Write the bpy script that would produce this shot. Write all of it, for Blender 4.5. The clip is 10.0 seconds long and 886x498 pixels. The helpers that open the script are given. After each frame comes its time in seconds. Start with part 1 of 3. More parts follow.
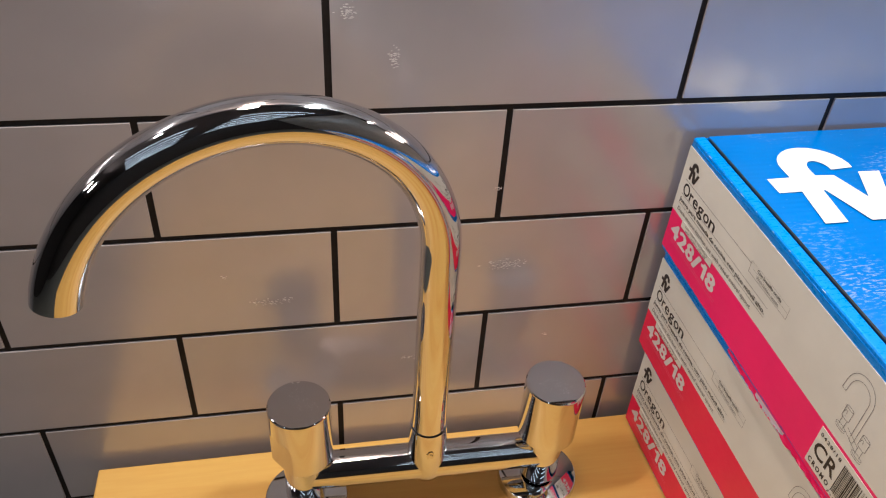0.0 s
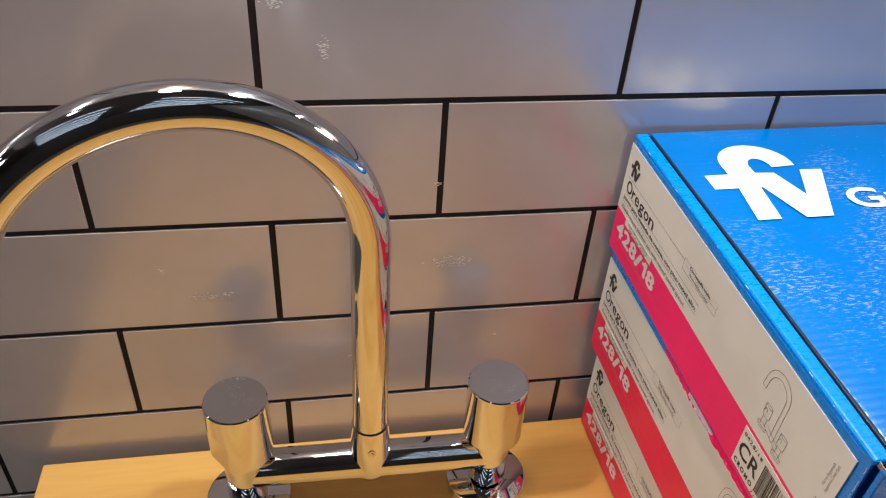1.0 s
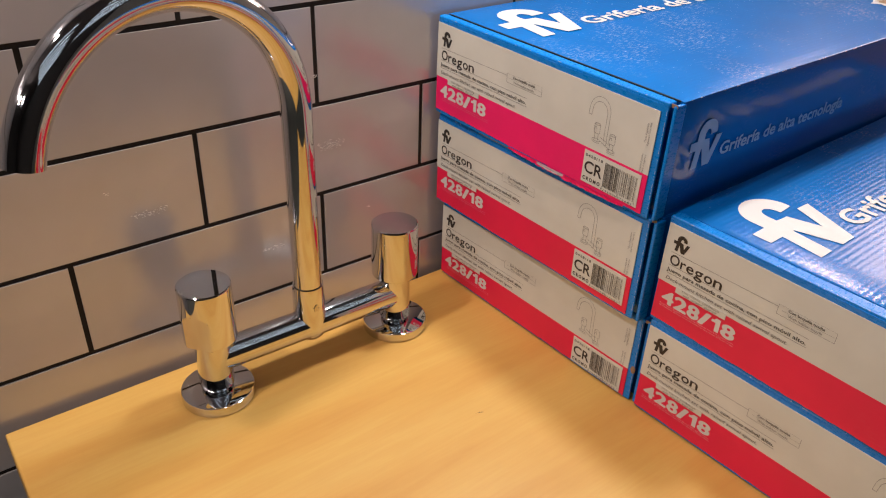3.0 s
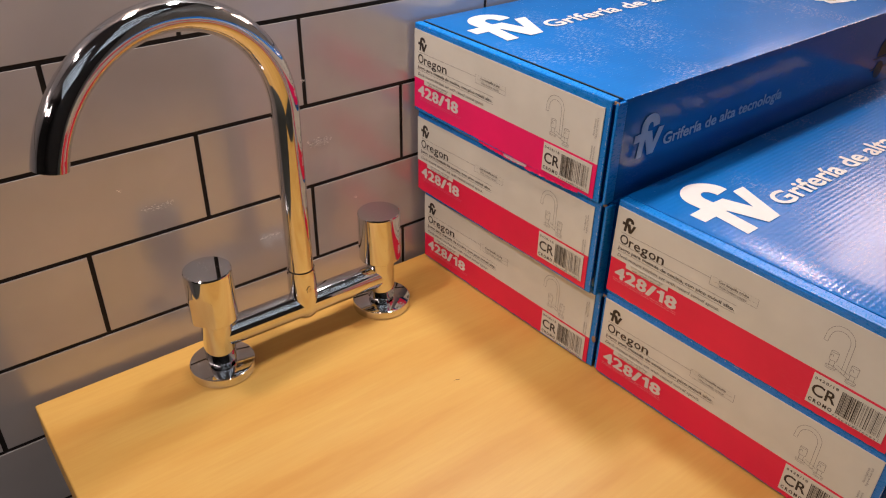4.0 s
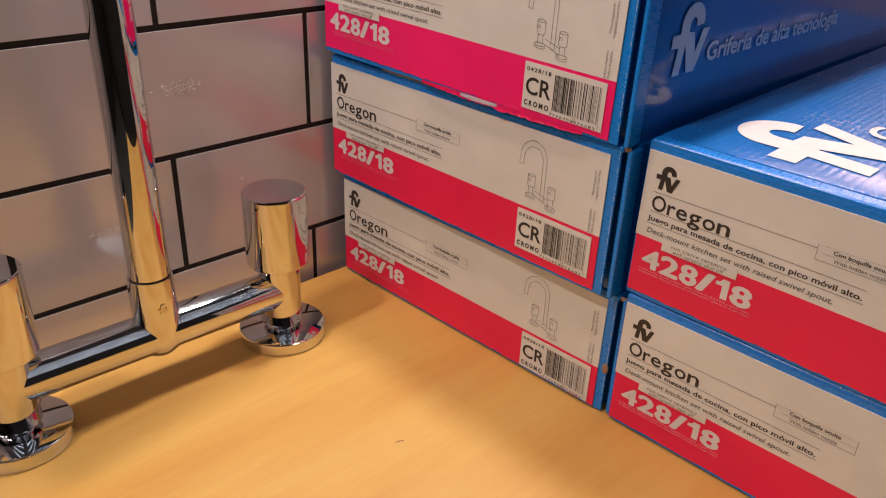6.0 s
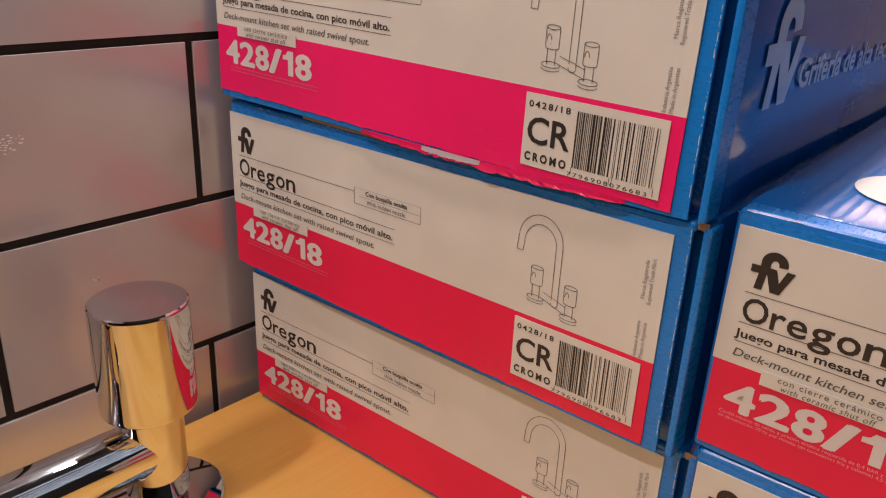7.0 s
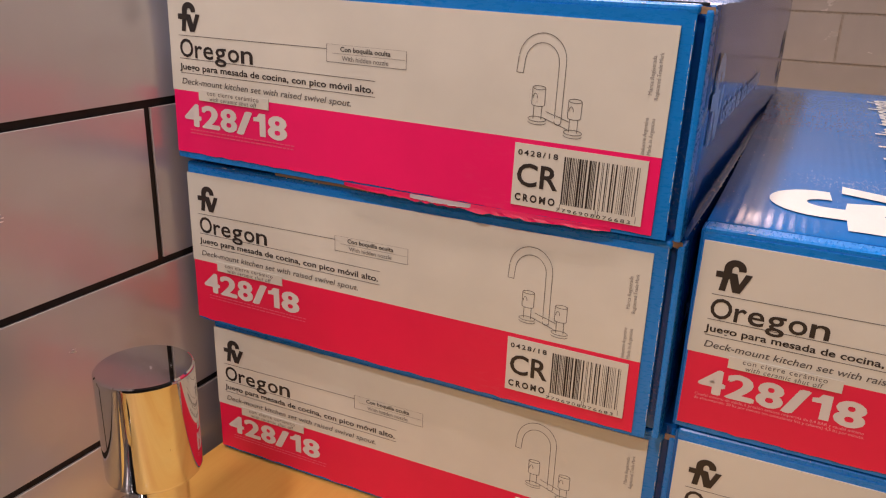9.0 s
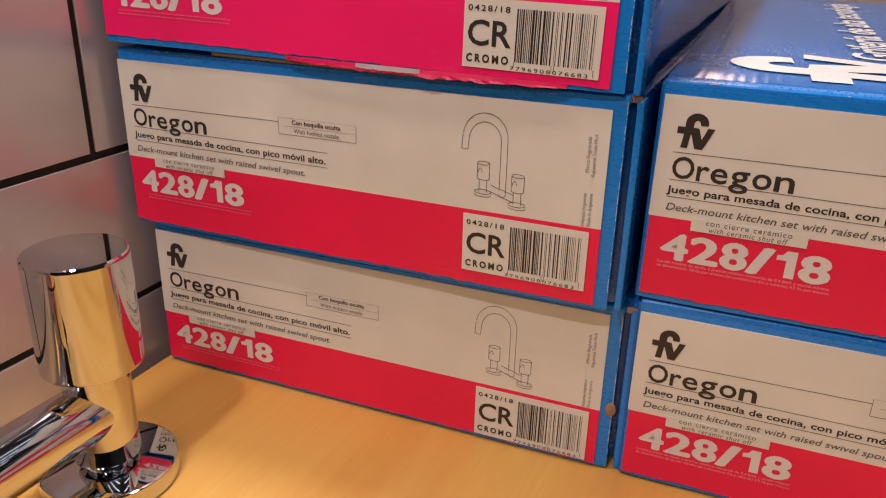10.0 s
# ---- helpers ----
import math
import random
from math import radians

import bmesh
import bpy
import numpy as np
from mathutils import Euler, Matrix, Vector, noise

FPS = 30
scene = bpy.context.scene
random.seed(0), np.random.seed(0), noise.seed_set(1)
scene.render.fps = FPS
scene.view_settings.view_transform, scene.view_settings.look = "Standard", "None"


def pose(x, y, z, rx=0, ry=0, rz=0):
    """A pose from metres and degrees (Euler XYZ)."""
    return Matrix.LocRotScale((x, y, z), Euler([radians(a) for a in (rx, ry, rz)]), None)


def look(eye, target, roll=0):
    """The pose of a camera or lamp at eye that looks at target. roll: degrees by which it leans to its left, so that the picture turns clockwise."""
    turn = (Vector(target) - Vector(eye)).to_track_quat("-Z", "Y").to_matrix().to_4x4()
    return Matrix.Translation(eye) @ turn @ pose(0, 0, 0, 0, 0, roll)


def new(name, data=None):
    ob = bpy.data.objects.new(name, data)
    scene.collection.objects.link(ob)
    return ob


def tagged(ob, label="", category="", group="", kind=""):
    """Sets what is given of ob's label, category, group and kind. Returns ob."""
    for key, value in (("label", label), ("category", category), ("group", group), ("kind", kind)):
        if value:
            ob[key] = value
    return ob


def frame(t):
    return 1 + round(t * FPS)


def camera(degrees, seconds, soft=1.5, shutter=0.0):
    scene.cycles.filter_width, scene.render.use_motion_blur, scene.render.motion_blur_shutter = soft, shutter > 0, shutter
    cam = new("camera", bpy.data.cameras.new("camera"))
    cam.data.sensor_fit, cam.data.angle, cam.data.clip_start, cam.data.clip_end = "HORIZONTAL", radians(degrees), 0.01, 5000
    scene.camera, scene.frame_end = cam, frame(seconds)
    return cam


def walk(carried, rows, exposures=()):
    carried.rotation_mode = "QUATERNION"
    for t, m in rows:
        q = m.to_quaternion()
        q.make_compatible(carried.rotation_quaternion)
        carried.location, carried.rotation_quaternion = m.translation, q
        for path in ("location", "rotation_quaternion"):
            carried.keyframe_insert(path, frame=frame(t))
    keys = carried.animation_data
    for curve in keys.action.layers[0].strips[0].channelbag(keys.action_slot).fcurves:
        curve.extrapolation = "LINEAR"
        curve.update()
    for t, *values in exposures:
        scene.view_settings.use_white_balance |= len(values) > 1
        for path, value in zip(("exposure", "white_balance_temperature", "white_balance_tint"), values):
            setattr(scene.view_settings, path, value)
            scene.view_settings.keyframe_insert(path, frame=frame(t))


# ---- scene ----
cam = camera(58.98, 10.0, 1.15)
PATH = [
    (0, (-0.0202, -0.4617, 1.4755), (0.3214, 1.0739, 0.2405), 4.10),
    (0.5, (0.0305, -0.4619, 1.4882), (0.3427, 1.0628, 0.2321), 4.49),
    (1, (0.0315, -0.4727, 1.4660), (0.3491, 1.0845, 0.2518), 4.15),
    (1.5, (-0.0164, -0.5129, 1.4073), (0.4168, 1.0709, 0.2654), 3.20),
    (2, (-0.1199, -0.5706, 1.4163), (0.5524, 0.9621, 0.3214), 2.70),
    (2.5, (-0.2083, -0.6232, 1.4232), (0.7054, 0.8199, 0.3826), 2.54),
    (3, (-0.2201, -0.6363, 1.4044), (0.8409, 0.7054, 0.3681), 2.29),
    (3.2, (-0.2177, -0.6485, 1.4035), (0.8568, 0.6722, 0.3541), 1.89),
    (4.3, (-0.2494, -0.7686, 1.4543), (0.7772, 0.5787, 0.3909), 0.53),
    (4.5, (-0.2365, -0.8152, 1.4334), (0.7819, 0.5518, 0.3873), 0.45),
    (5, (-0.2130, -0.8424, 1.3819), (0.8224, 0.5459, 0.3817), 0.74),
    (5.2, (-0.2055, -0.8013, 1.3662), (0.8525, 0.5769, 0.3758), 0.95),
    (6.3, (-0.0651, -0.4746, 1.2160), (1.2354, 0.7777, 0.3555), 2.74),
    (6.5, (-0.0349, -0.4518, 1.2056), (1.2954, 0.8027, 0.3954), 2.71),
    (7, (0.0031, -0.3998, 1.1883), (1.4132, 0.8061, 0.4418), 2.61),
    (7.5, (0.0333, -0.3518, 1.2080), (1.5731, 0.7154, 0.5080), 3.17),
    (8, (-0.0082, -0.3400, 1.2117), (1.6047, 0.6301, 0.5355), 2.99),
    (8.5, (-0.0503, -0.3353, 1.2044), (1.6116, 0.5678, 0.5544), 2.60),
    (9, (-0.0739, -0.3512, 1.2056), (1.6092, 0.4955, 0.5344), 1.86),
    (9.5, (-0.0698, -0.3545, 1.1801), (1.6271, 0.4392, 0.4796), 1.56),
    (10, (-0.0688, -0.3551, 1.1578), (1.6278, 0.3873, 0.4024), 1.33),
]
walk(cam, [(t, look(eye, target, roll)) for t, eye, target, roll in PATH],
     [(0.0, 0.23, 5900, 11), (2.4, 0.27, 6000, 12), (3.0, 0.14, 6200, 14), (4.5, 0.12, 6400, 18), (6.5, 0.18, 6400, 23), (8.5, 0.23, 6400, 21), (10.0, 0.22, 6500, 23)])

# ---- light ----
world = bpy.data.worlds.new("world")
scene.world = world
world.use_nodes = True
world.node_tree.nodes["Background"].inputs[0].default_value = (0.9, 0.8, 0.7, 1)
world.node_tree.nodes["Background"].inputs[1].default_value = 0.05

NEUTRAL, COOL, AMBER = (1.0, 0.855, 0.765), (0.93, 0.955, 0.87), (1.0, 0.74, 0.58)
SPOTS = [  # place of the lamp, point that it faces, watts, radius, colour, beam
    ((-0.74, -0.15, 2.45), (-0.05, -0.22, 0.90), 9.6, 0.045, NEUTRAL, 38),
    ((0.05, -0.070, 1.95), (0.05, -0.09, 0.90), 3.5, 0.055, AMBER),
    ((0.42, -0.062, 1.90), (0.12, -0.26, 0.90), 5.1, 0.048, COOL),
    # two unseen fill lamps, added to brighten the box fronts and the left wall
    ((-2.30, -0.35, 2.40), (0.20, -0.20, 1.00), 4.4, 0.10, NEUTRAL),
    ((-2.10, -1.00, 2.40), (0.20, -0.20, 1.00), 3.8, 0.10, NEUTRAL),
    # unseen lamp added to brighten the cream wall and the far lids
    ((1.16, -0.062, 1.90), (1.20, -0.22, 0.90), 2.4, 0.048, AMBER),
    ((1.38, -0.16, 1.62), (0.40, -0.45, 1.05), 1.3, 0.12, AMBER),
]


# ---- materials ----
def material(name, base, rough=0.5, metal=0.0, coat=0.0, spec=0.5):
    m = bpy.data.materials.new(name)
    m.use_nodes = True
    b = m.node_tree.nodes["Principled BSDF"]
    b.inputs["Base Color"].default_value = (*base, 1)
    b.inputs["Roughness"].default_value = rough
    b.inputs["Metallic"].default_value = metal
    b.inputs["Coat Weight"].default_value = coat
    b.inputs["Specular IOR Level"].default_value = spec
    return m, m.node_tree, b


def node(nt, kind, **values):
    n = nt.nodes.new(kind)
    for k, v in values.items():
        n.inputs[k.replace("_", " ")].default_value = v
    return n


def coords(nt, scale=(1, 1, 1)):
    c = nt.nodes.new("ShaderNodeTexCoord")
    mp = nt.nodes.new("ShaderNodeMapping")
    mp.inputs["Scale"].default_value = scale
    nt.links.new(c.outputs["Object"], mp.inputs["Vector"])
    return mp.outputs["Vector"]


def noise_of(nt, vec, scale, detail=4.0, rough=0.55):
    n = node(nt, "ShaderNodeTexNoise", Scale=scale, Detail=detail, Roughness=rough)
    nt.links.new(vec, n.inputs["Vector"])
    return n.outputs["Fac"]


def ramp(nt, fac, stops):
    r = nt.nodes.new("ShaderNodeValToRGB")
    while len(r.color_ramp.elements) < len(stops):
        r.color_ramp.elements.new(0.5)
    for e, (p, c) in zip(r.color_ramp.elements, stops):
        e.position, e.color = p, (*c, 1)
    nt.links.new(fac, r.inputs["Fac"])
    return r.outputs["Color"]


def span(nt, fac, a, b, lo=0.0, hi=1.0):
    r = node(nt, "ShaderNodeMapRange", From_Min=a, From_Max=b, To_Min=lo, To_Max=hi)
    nt.links.new(fac, r.inputs["Value"])
    return r.outputs["Result"]


def mix(nt, fac, a, b, how="MIX"):
    m = nt.nodes.new("ShaderNodeMix")
    m.data_type, m.blend_type = "RGBA", how
    for socket, v in ((m.inputs[0], fac), (m.inputs[6], a), (m.inputs[7], b)):
        if isinstance(v, (int, float)):
            socket.default_value = v
        elif isinstance(v, tuple):
            socket.default_value = (*v, 1)
        else:
            nt.links.new(v, socket)
    return m.outputs[2]


def bump(nt, b, height, strength, distance):
    n = node(nt, "ShaderNodeBump", Strength=strength, Distance=distance)
    nt.links.new(height, n.inputs["Height"])
    nt.links.new(n.outputs["Normal"], b.inputs["Normal"])


def tile_material(name, base, rough):
    m, nt, b = material(name, base, rough)
    b.inputs["IOR"].default_value = 2.45
    info = nt.nodes.new("ShaderNodeObjectInfo")
    vec = coords(nt)
    big = noise_of(nt, vec, 9.0, 3)
    tone = mix(nt, span(nt, big, 0.3, 0.7), tuple(c * 0.93 for c in base), tuple(min(1, c * 1.06) for c in base))
    each = span(nt, info.outputs["Random"], 0, 1, 0.94, 1.06)
    comb = nt.nodes.new("ShaderNodeCombineColor")
    for i in range(3):
        nt.links.new(each, comb.inputs[i])
    tone = mix(nt, 1.0, tone, comb.outputs[0], "MULTIPLY")
    nt.links.new(tone, b.inputs["Base Color"])
    smear = noise_of(nt, coords(nt, (1, 1, 2.2)), 14.0, 5, 0.65)
    nt.links.new(span(nt, smear, 0.35, 0.75, rough * 0.85, rough * 1.2), b.inputs["Roughness"])
    wave = noise_of(nt, coords(nt, (1, 1, 1.6)), 16.0, 2)
    bump(nt, b, wave, 0.07, 0.004)
    return m


TILE = tile_material("glazed_grey_tile", (0.540, 0.505, 0.510), 0.225)
TILE_PALE = tile_material("glazed_cream_tile", (0.62, 0.57, 0.50), 0.25)


def grout(name, base):
    m, nt, b = material(name, base, 0.85)
    n = noise_of(nt, coords(nt), 160.0, 5)
    nt.links.new(mix(nt, n, tuple(c * 0.6 for c in base), tuple(c * 1.5 for c in base)), b.inputs["Base Color"])
    bump(nt, b, n, 0.4, 0.001)
    return m


GROUT = grout("black_grout", (0.020, 0.017, 0.016))
GROUT_PALE = grout("beige_grout", (0.42, 0.37, 0.31))


def wood():
    m, nt, b = material("maple_veneer", (0.7, 0.45, 0.2), 0.45, coat=0.04)
    fibre = noise_of(nt, coords(nt, (3.0, 60.0, 60.0)), 5.0, 6, 0.6)
    band = noise_of(nt, coords(nt, (1.3, 9.0, 9.0)), 2.2, 4, 0.55)
    blot = noise_of(nt, coords(nt, (1.0, 2.4, 2.4)), 5.0, 3)
    col = ramp(nt, band, [(0.25, (0.52, 0.256, 0.048)), (0.45, (0.60, 0.338, 0.075)), (0.60, (0.63, 0.380, 0.092)), (0.8, (0.57, 0.310, 0.064))])
    col = mix(nt, span(nt, fibre, 0.35, 0.8, 0.0, 0.30), col, (0.52, 0.248, 0.050))
    col = mix(nt, span(nt, blot, 0.55, 0.8, 0.0, 0.35), col, (0.585, 0.354, 0.10))
    nt.links.new(col, b.inputs["Base Color"])
    nt.links.new(span(nt, blot, 0.3, 0.7, 0.42, 0.56), b.inputs["Roughness"])
    bump(nt, b, fibre, 0.025, 0.0005)
    return m


WOOD = wood()


def chrome():
    m, nt, b = material("polished_chrome", (0.69, 0.69, 0.70), 0.035, 1.0)
    n = noise_of(nt, coords(nt), 45.0, 5, 0.7)
    nt.links.new(span(nt, n, 0.45, 0.8, 0.022, 0.09), b.inputs["Roughness"])
    return m


CHROME = chrome()
SEAM = material("dark_seam", (0.03, 0.03, 0.03), 0.4, 0.6)[0]
ENGRAVED = material("etched_chrome", (0.62, 0.60, 0.57), 0.22, 1.0)[0]
PALE_FLAKE = material("pale_flakes", (0.85, 0.83, 0.80), 0.45)[0]
DUST = material("dried_water_spots", (0.90, 0.89, 0.88), 0.6)[0]


def printed(name, base, rough, ripple=0.0, wear=0.25, coat=0.0, spec=0.5):
    """Varnished print on corrugated card: slight ripple of the flutes, rubbed specks."""
    m, nt, b = material(name, base, rough, coat=coat, spec=spec)
    b.inputs["Coat Roughness"].default_value = 0.32
    vec = coords(nt)
    big = noise_of(nt, vec, 12.0, 4)
    tone = mix(nt, span(nt, big, 0.3, 0.7), tuple(c * 0.90 for c in base), tuple(min(1, c * 1.05) for c in base))
    rub = noise_of(nt, coords(nt, (1, 3.5, 3.5)), 170.0, 5, 0.7)
    where = noise_of(nt, vec, 7.0, 3)
    spots = nt.nodes.new("ShaderNodeMath")
    spots.operation = "MULTIPLY"
    nt.links.new(span(nt, rub, 0.53, 0.60), spots.inputs[0])
    nt.links.new(span(nt, where, 0.54, 0.70, 0.0, wear), spots.inputs[1])
    tone = mix(nt, spots.outputs[0], tone, (0.62, 0.62, 0.62))
    nt.links.new(tone, b.inputs["Base Color"])
    nt.links.new(span(nt, rub, 0.3, 0.8, rough * 0.8, rough * 1.4), b.inputs["Roughness"])
    if not ripple:
        bump(nt, b, noise_of(nt, coords(nt, (1, 1, 0.6)), 16.0, 3), 0.22, 0.003)
    if ripple:
        w = node(nt, "ShaderNodeTexWave", Scale=1.0, Distortion=3.0, Detail=3.0)
        w.bands_direction = "Y"
        nt.links.new(coords(nt, (3.0, 62.0, 3.0)), w.inputs["Vector"])
        hgt = nt.nodes.new("ShaderNodeMath")
        hgt.operation = "MULTIPLY_ADD"
        nt.links.new(big, hgt.inputs[0])
        hgt.inputs[1].default_value = 4.0
        nt.links.new(w.outputs["Fac"], hgt.inputs[2])
        bump(nt, b, hgt.outputs[0], ripple, 0.0004)
    return m


# one blue print in three tones: flap painted lighter, sides darker, imitating light and shade
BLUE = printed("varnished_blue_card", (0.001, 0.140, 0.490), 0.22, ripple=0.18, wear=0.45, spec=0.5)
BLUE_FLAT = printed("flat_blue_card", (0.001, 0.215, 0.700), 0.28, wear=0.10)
BLUE_SIDE_SHADED = printed("varnished_blue_card_side_shaded", (0.002, 0.100, 0.40), 0.11, ripple=0.035, wear=0.10, spec=0.7)
WHITE = printed("white_print", (0.675, 0.69, 0.625), 0.42, wear=0.0)
PINK = printed("magenta_print", (0.90, 0.009, 0.150), 0.36, wear=0.05)
RED = printed("crimson_print", (0.81, 0.009, 0.072), 0.36, wear=0.05)
INK = material("black_ink", (0.026, 0.023, 0.022), 0.45)[0]
INK_THIN = material("grey_ink", (0.10, 0.098, 0.095), 0.5)[0]
INK_PALE = material("pale_grey_ink", (0.25, 0.245, 0.24), 0.5)[0]
SMUDGE = material("grey_scuff", (0.42, 0.40, 0.38), 0.7)[0]
PALE_INK = material("pale_pink_ink", (0.80, 0.34, 0.42), 0.5)[0]
FAINT_INK = material("faint_pink_ink", (0.80, 0.12, 0.22), 0.5)[0]
WHITE_INK = printed("white_ink", (0.68, 0.67, 0.66), 0.42, wear=0.0)
SILVER_INK = printed("pale_blue_ink", (0.46, 0.56, 0.74), 0.20, ripple=0.08, wear=0.0)
CARD = printed("raw_brown_card", (0.30, 0.19, 0.11), 0.85, wear=0.0)
FRAY = material("frayed_white_paper", (0.60, 0.60, 0.62), 0.8)[0]
DARK_INK = material("dark_badge_ink", (0.012, 0.014, 0.03), 0.4)[0]


def plaster(name, base, rough=0.8):
    m, nt, b = material(name, base, rough)
    n = noise_of(nt, coords(nt), 3.0, 6)
    nt.links.new(mix(nt, n, tuple(c * 0.85 for c in base), tuple(min(1, c * 1.12) for c in base)), b.inputs["Base Color"])
    bump(nt, b, noise_of(nt, coords(nt), 120.0, 4), 0.15, 0.001)
    return m


PAINT = plaster("dark_taupe_paint", (0.055, 0.048, 0.045))
CEILING_PAINT = plaster("grey_ceiling_paint", (0.13, 0.115, 0.112))
FLOOR_MAT = plaster("grey_green_floor", (0.26, 0.26, 0.22), 0.4)
BLACK_METAL = plaster("black_metal", (0.02, 0.02, 0.02), 0.4)


# ---- mesh helpers ----
def mesh_of(name, bm, mat, smooth=False):
    me = bpy.data.meshes.new(name)
    bm.to_mesh(me)
    bm.free()
    me.materials.append(mat)
    if smooth:
        me.shade_smooth()
    return me


def part(name, bm, mat, parent=None, label="", smooth=False):
    me = bm if isinstance(bm, bpy.types.Mesh) else mesh_of(name, bm, mat, smooth)
    ob = new(name, me)
    ob.parent = parent
    return tagged(ob, label)


def sharp(me, degrees):
    me.set_sharp_from_angle(angle=radians(degrees))


def block(lo, hi, bevel=0.0, seg=2):
    bm = bmesh.new()
    bmesh.ops.create_cube(bm, size=1)
    lo, hi = Vector(lo), Vector(hi)
    for v in bm.verts:
        v.co = Vector(((v.co[i] + 0.5) * (hi[i] - lo[i]) + lo[i] for i in range(3)))
    if bevel:
        bmesh.ops.bevel(bm, geom=bm.edges[:], offset=bevel, segments=seg, profile=0.6, affect="EDGES")
    return bm


def lathe(profile, steps=48):
    """A turned body about the z axis from (radius, height) pairs."""
    bm = bmesh.new()
    rings = []
    for r, z in profile:
        if r < 1e-6:
            rings.append([bm.verts.new((0, 0, z))])
        else:
            rings.append([bm.verts.new((r * math.cos(a), r * math.sin(a), z)) for a in (2 * math.pi * k / steps for k in range(steps))])
    for a, b in zip(rings, rings[1:]):
        for k in range(steps):
            j = (k + 1) % steps
            quad = [a[k % len(a)], a[j % len(a)], b[j % len(b)], b[k % len(b)]]
            face = list(dict.fromkeys(quad))
            if len(face) > 2:
                bm.faces.new(face)
    bmesh.ops.recalc_face_normals(bm, faces=bm.faces[:])
    return bm


def tube(points, radius, steps=32, close=True):
    """A round tube swept along points that lie in one upright plane."""
    bm = bmesh.new()
    pts = [Vector(p) for p in points]
    side = None
    rings = []
    for i, p in enumerate(pts):
        d = (pts[min(i + 1, len(pts) - 1)] - pts[max(i - 1, 0)]).normalized()
        if side is None:
            far = (pts[-1] - pts[0])
            side = d.cross(far).normalized() if d.cross(far).length > 1e-6 else d.orthogonal().normalized()
        up = side.cross(d).normalized()
        rings.append([bm.verts.new(p + radius * (math.cos(a) * side + math.sin(a) * up)) for a in (2 * math.pi * k / steps for k in range(steps))])
    for a, b in zip(rings, rings[1:]):
        for k in range(steps):
            bm.faces.new((a[k], a[(k + 1) % steps], b[(k + 1) % steps], b[k]))
    if close:
        bm.faces.new(rings[0][::-1])
        bm.faces.new(rings[-1])
    bmesh.ops.recalc_face_normals(bm, faces=bm.faces[:])
    return bm


def empty(name, m=Matrix()):
    ob = new(name)
    ob.matrix_basis = m
    ob.empty_display_size = 0.05
    return ob


# ---- structure ----
PITCH_X, PITCH_Z, JOINT = 0.2455, 0.0952, 0.0048
LINE_Z = 1.1290
X_LEFT, X_RIGHT, Y_FRONT, TOP = -3.20, 1.68, -3.0, 2.70

wall_back = tagged(part("wall_back", block((X_LEFT - 0.12, 0.0016, 0.0), (X_RIGHT + 0.12, 0.12, TOP)), GROUT), "wall of glossy grey running-bond tiles with black grout", kind="structure")
wall_right = tagged(part("wall_right", block((X_RIGHT + 0.0016, Y_FRONT, 0.0), (X_RIGHT + 0.12, 0.0, TOP)), GROUT_PALE), "wall of pale cream tiles with beige grout", kind="structure")
tagged(part("wall_left", block((X_LEFT - 0.12, Y_FRONT, 0.0), (X_LEFT, 0.0, TOP)), PAINT), "plain dark painted wall", kind="structure")
tagged(part("wall_front", block((X_LEFT - 0.12, Y_FRONT - 0.12, 0.0), (X_RIGHT + 0.12, Y_FRONT, TOP)), PAINT), "plain dark painted wall", kind="structure")
tagged(part("ceiling", block((X_LEFT - 0.12, Y_FRONT - 0.12, TOP), (X_RIGHT + 0.12, 0.12, TOP + 0.1)), CEILING_PAINT), "plain grey ceiling", kind="structure")
tagged(part("floor", block((X_LEFT - 0.12, Y_FRONT - 0.12, -0.1), (X_RIGHT + 0.12, 0.12, 0.0)), FLOOR_MAT), "grey green smooth floor", kind="structure")
tagged(part("trim_corner", block((X_RIGHT - 0.024, -0.030, 0.0), (X_RIGHT - 0.001, -0.001, TOP), 0.002), BLACK_METAL), "black metal corner trim", kind="structure")

# ---- counter ----
COUNTER = 0.893
counter = empty("counter", pose(-0.2090, 0, COUNTER))
tagged(counter, "pale yellow maple veneer counter board fixed to the tiled wall", "counter")
me = mesh_of("board", block((0.0, -0.612, -0.048), (1.75, -0.009, 0.0), 0.0022, 3), WOOD, True)
sharp(me, 40)
part("board", me, WOOD, counter)
part("cabinet", block((0.25, -0.50, -COUNTER), (1.70, -0.004, -0.0485), 0.002), PAINT, counter, "plain dark base cabinet")


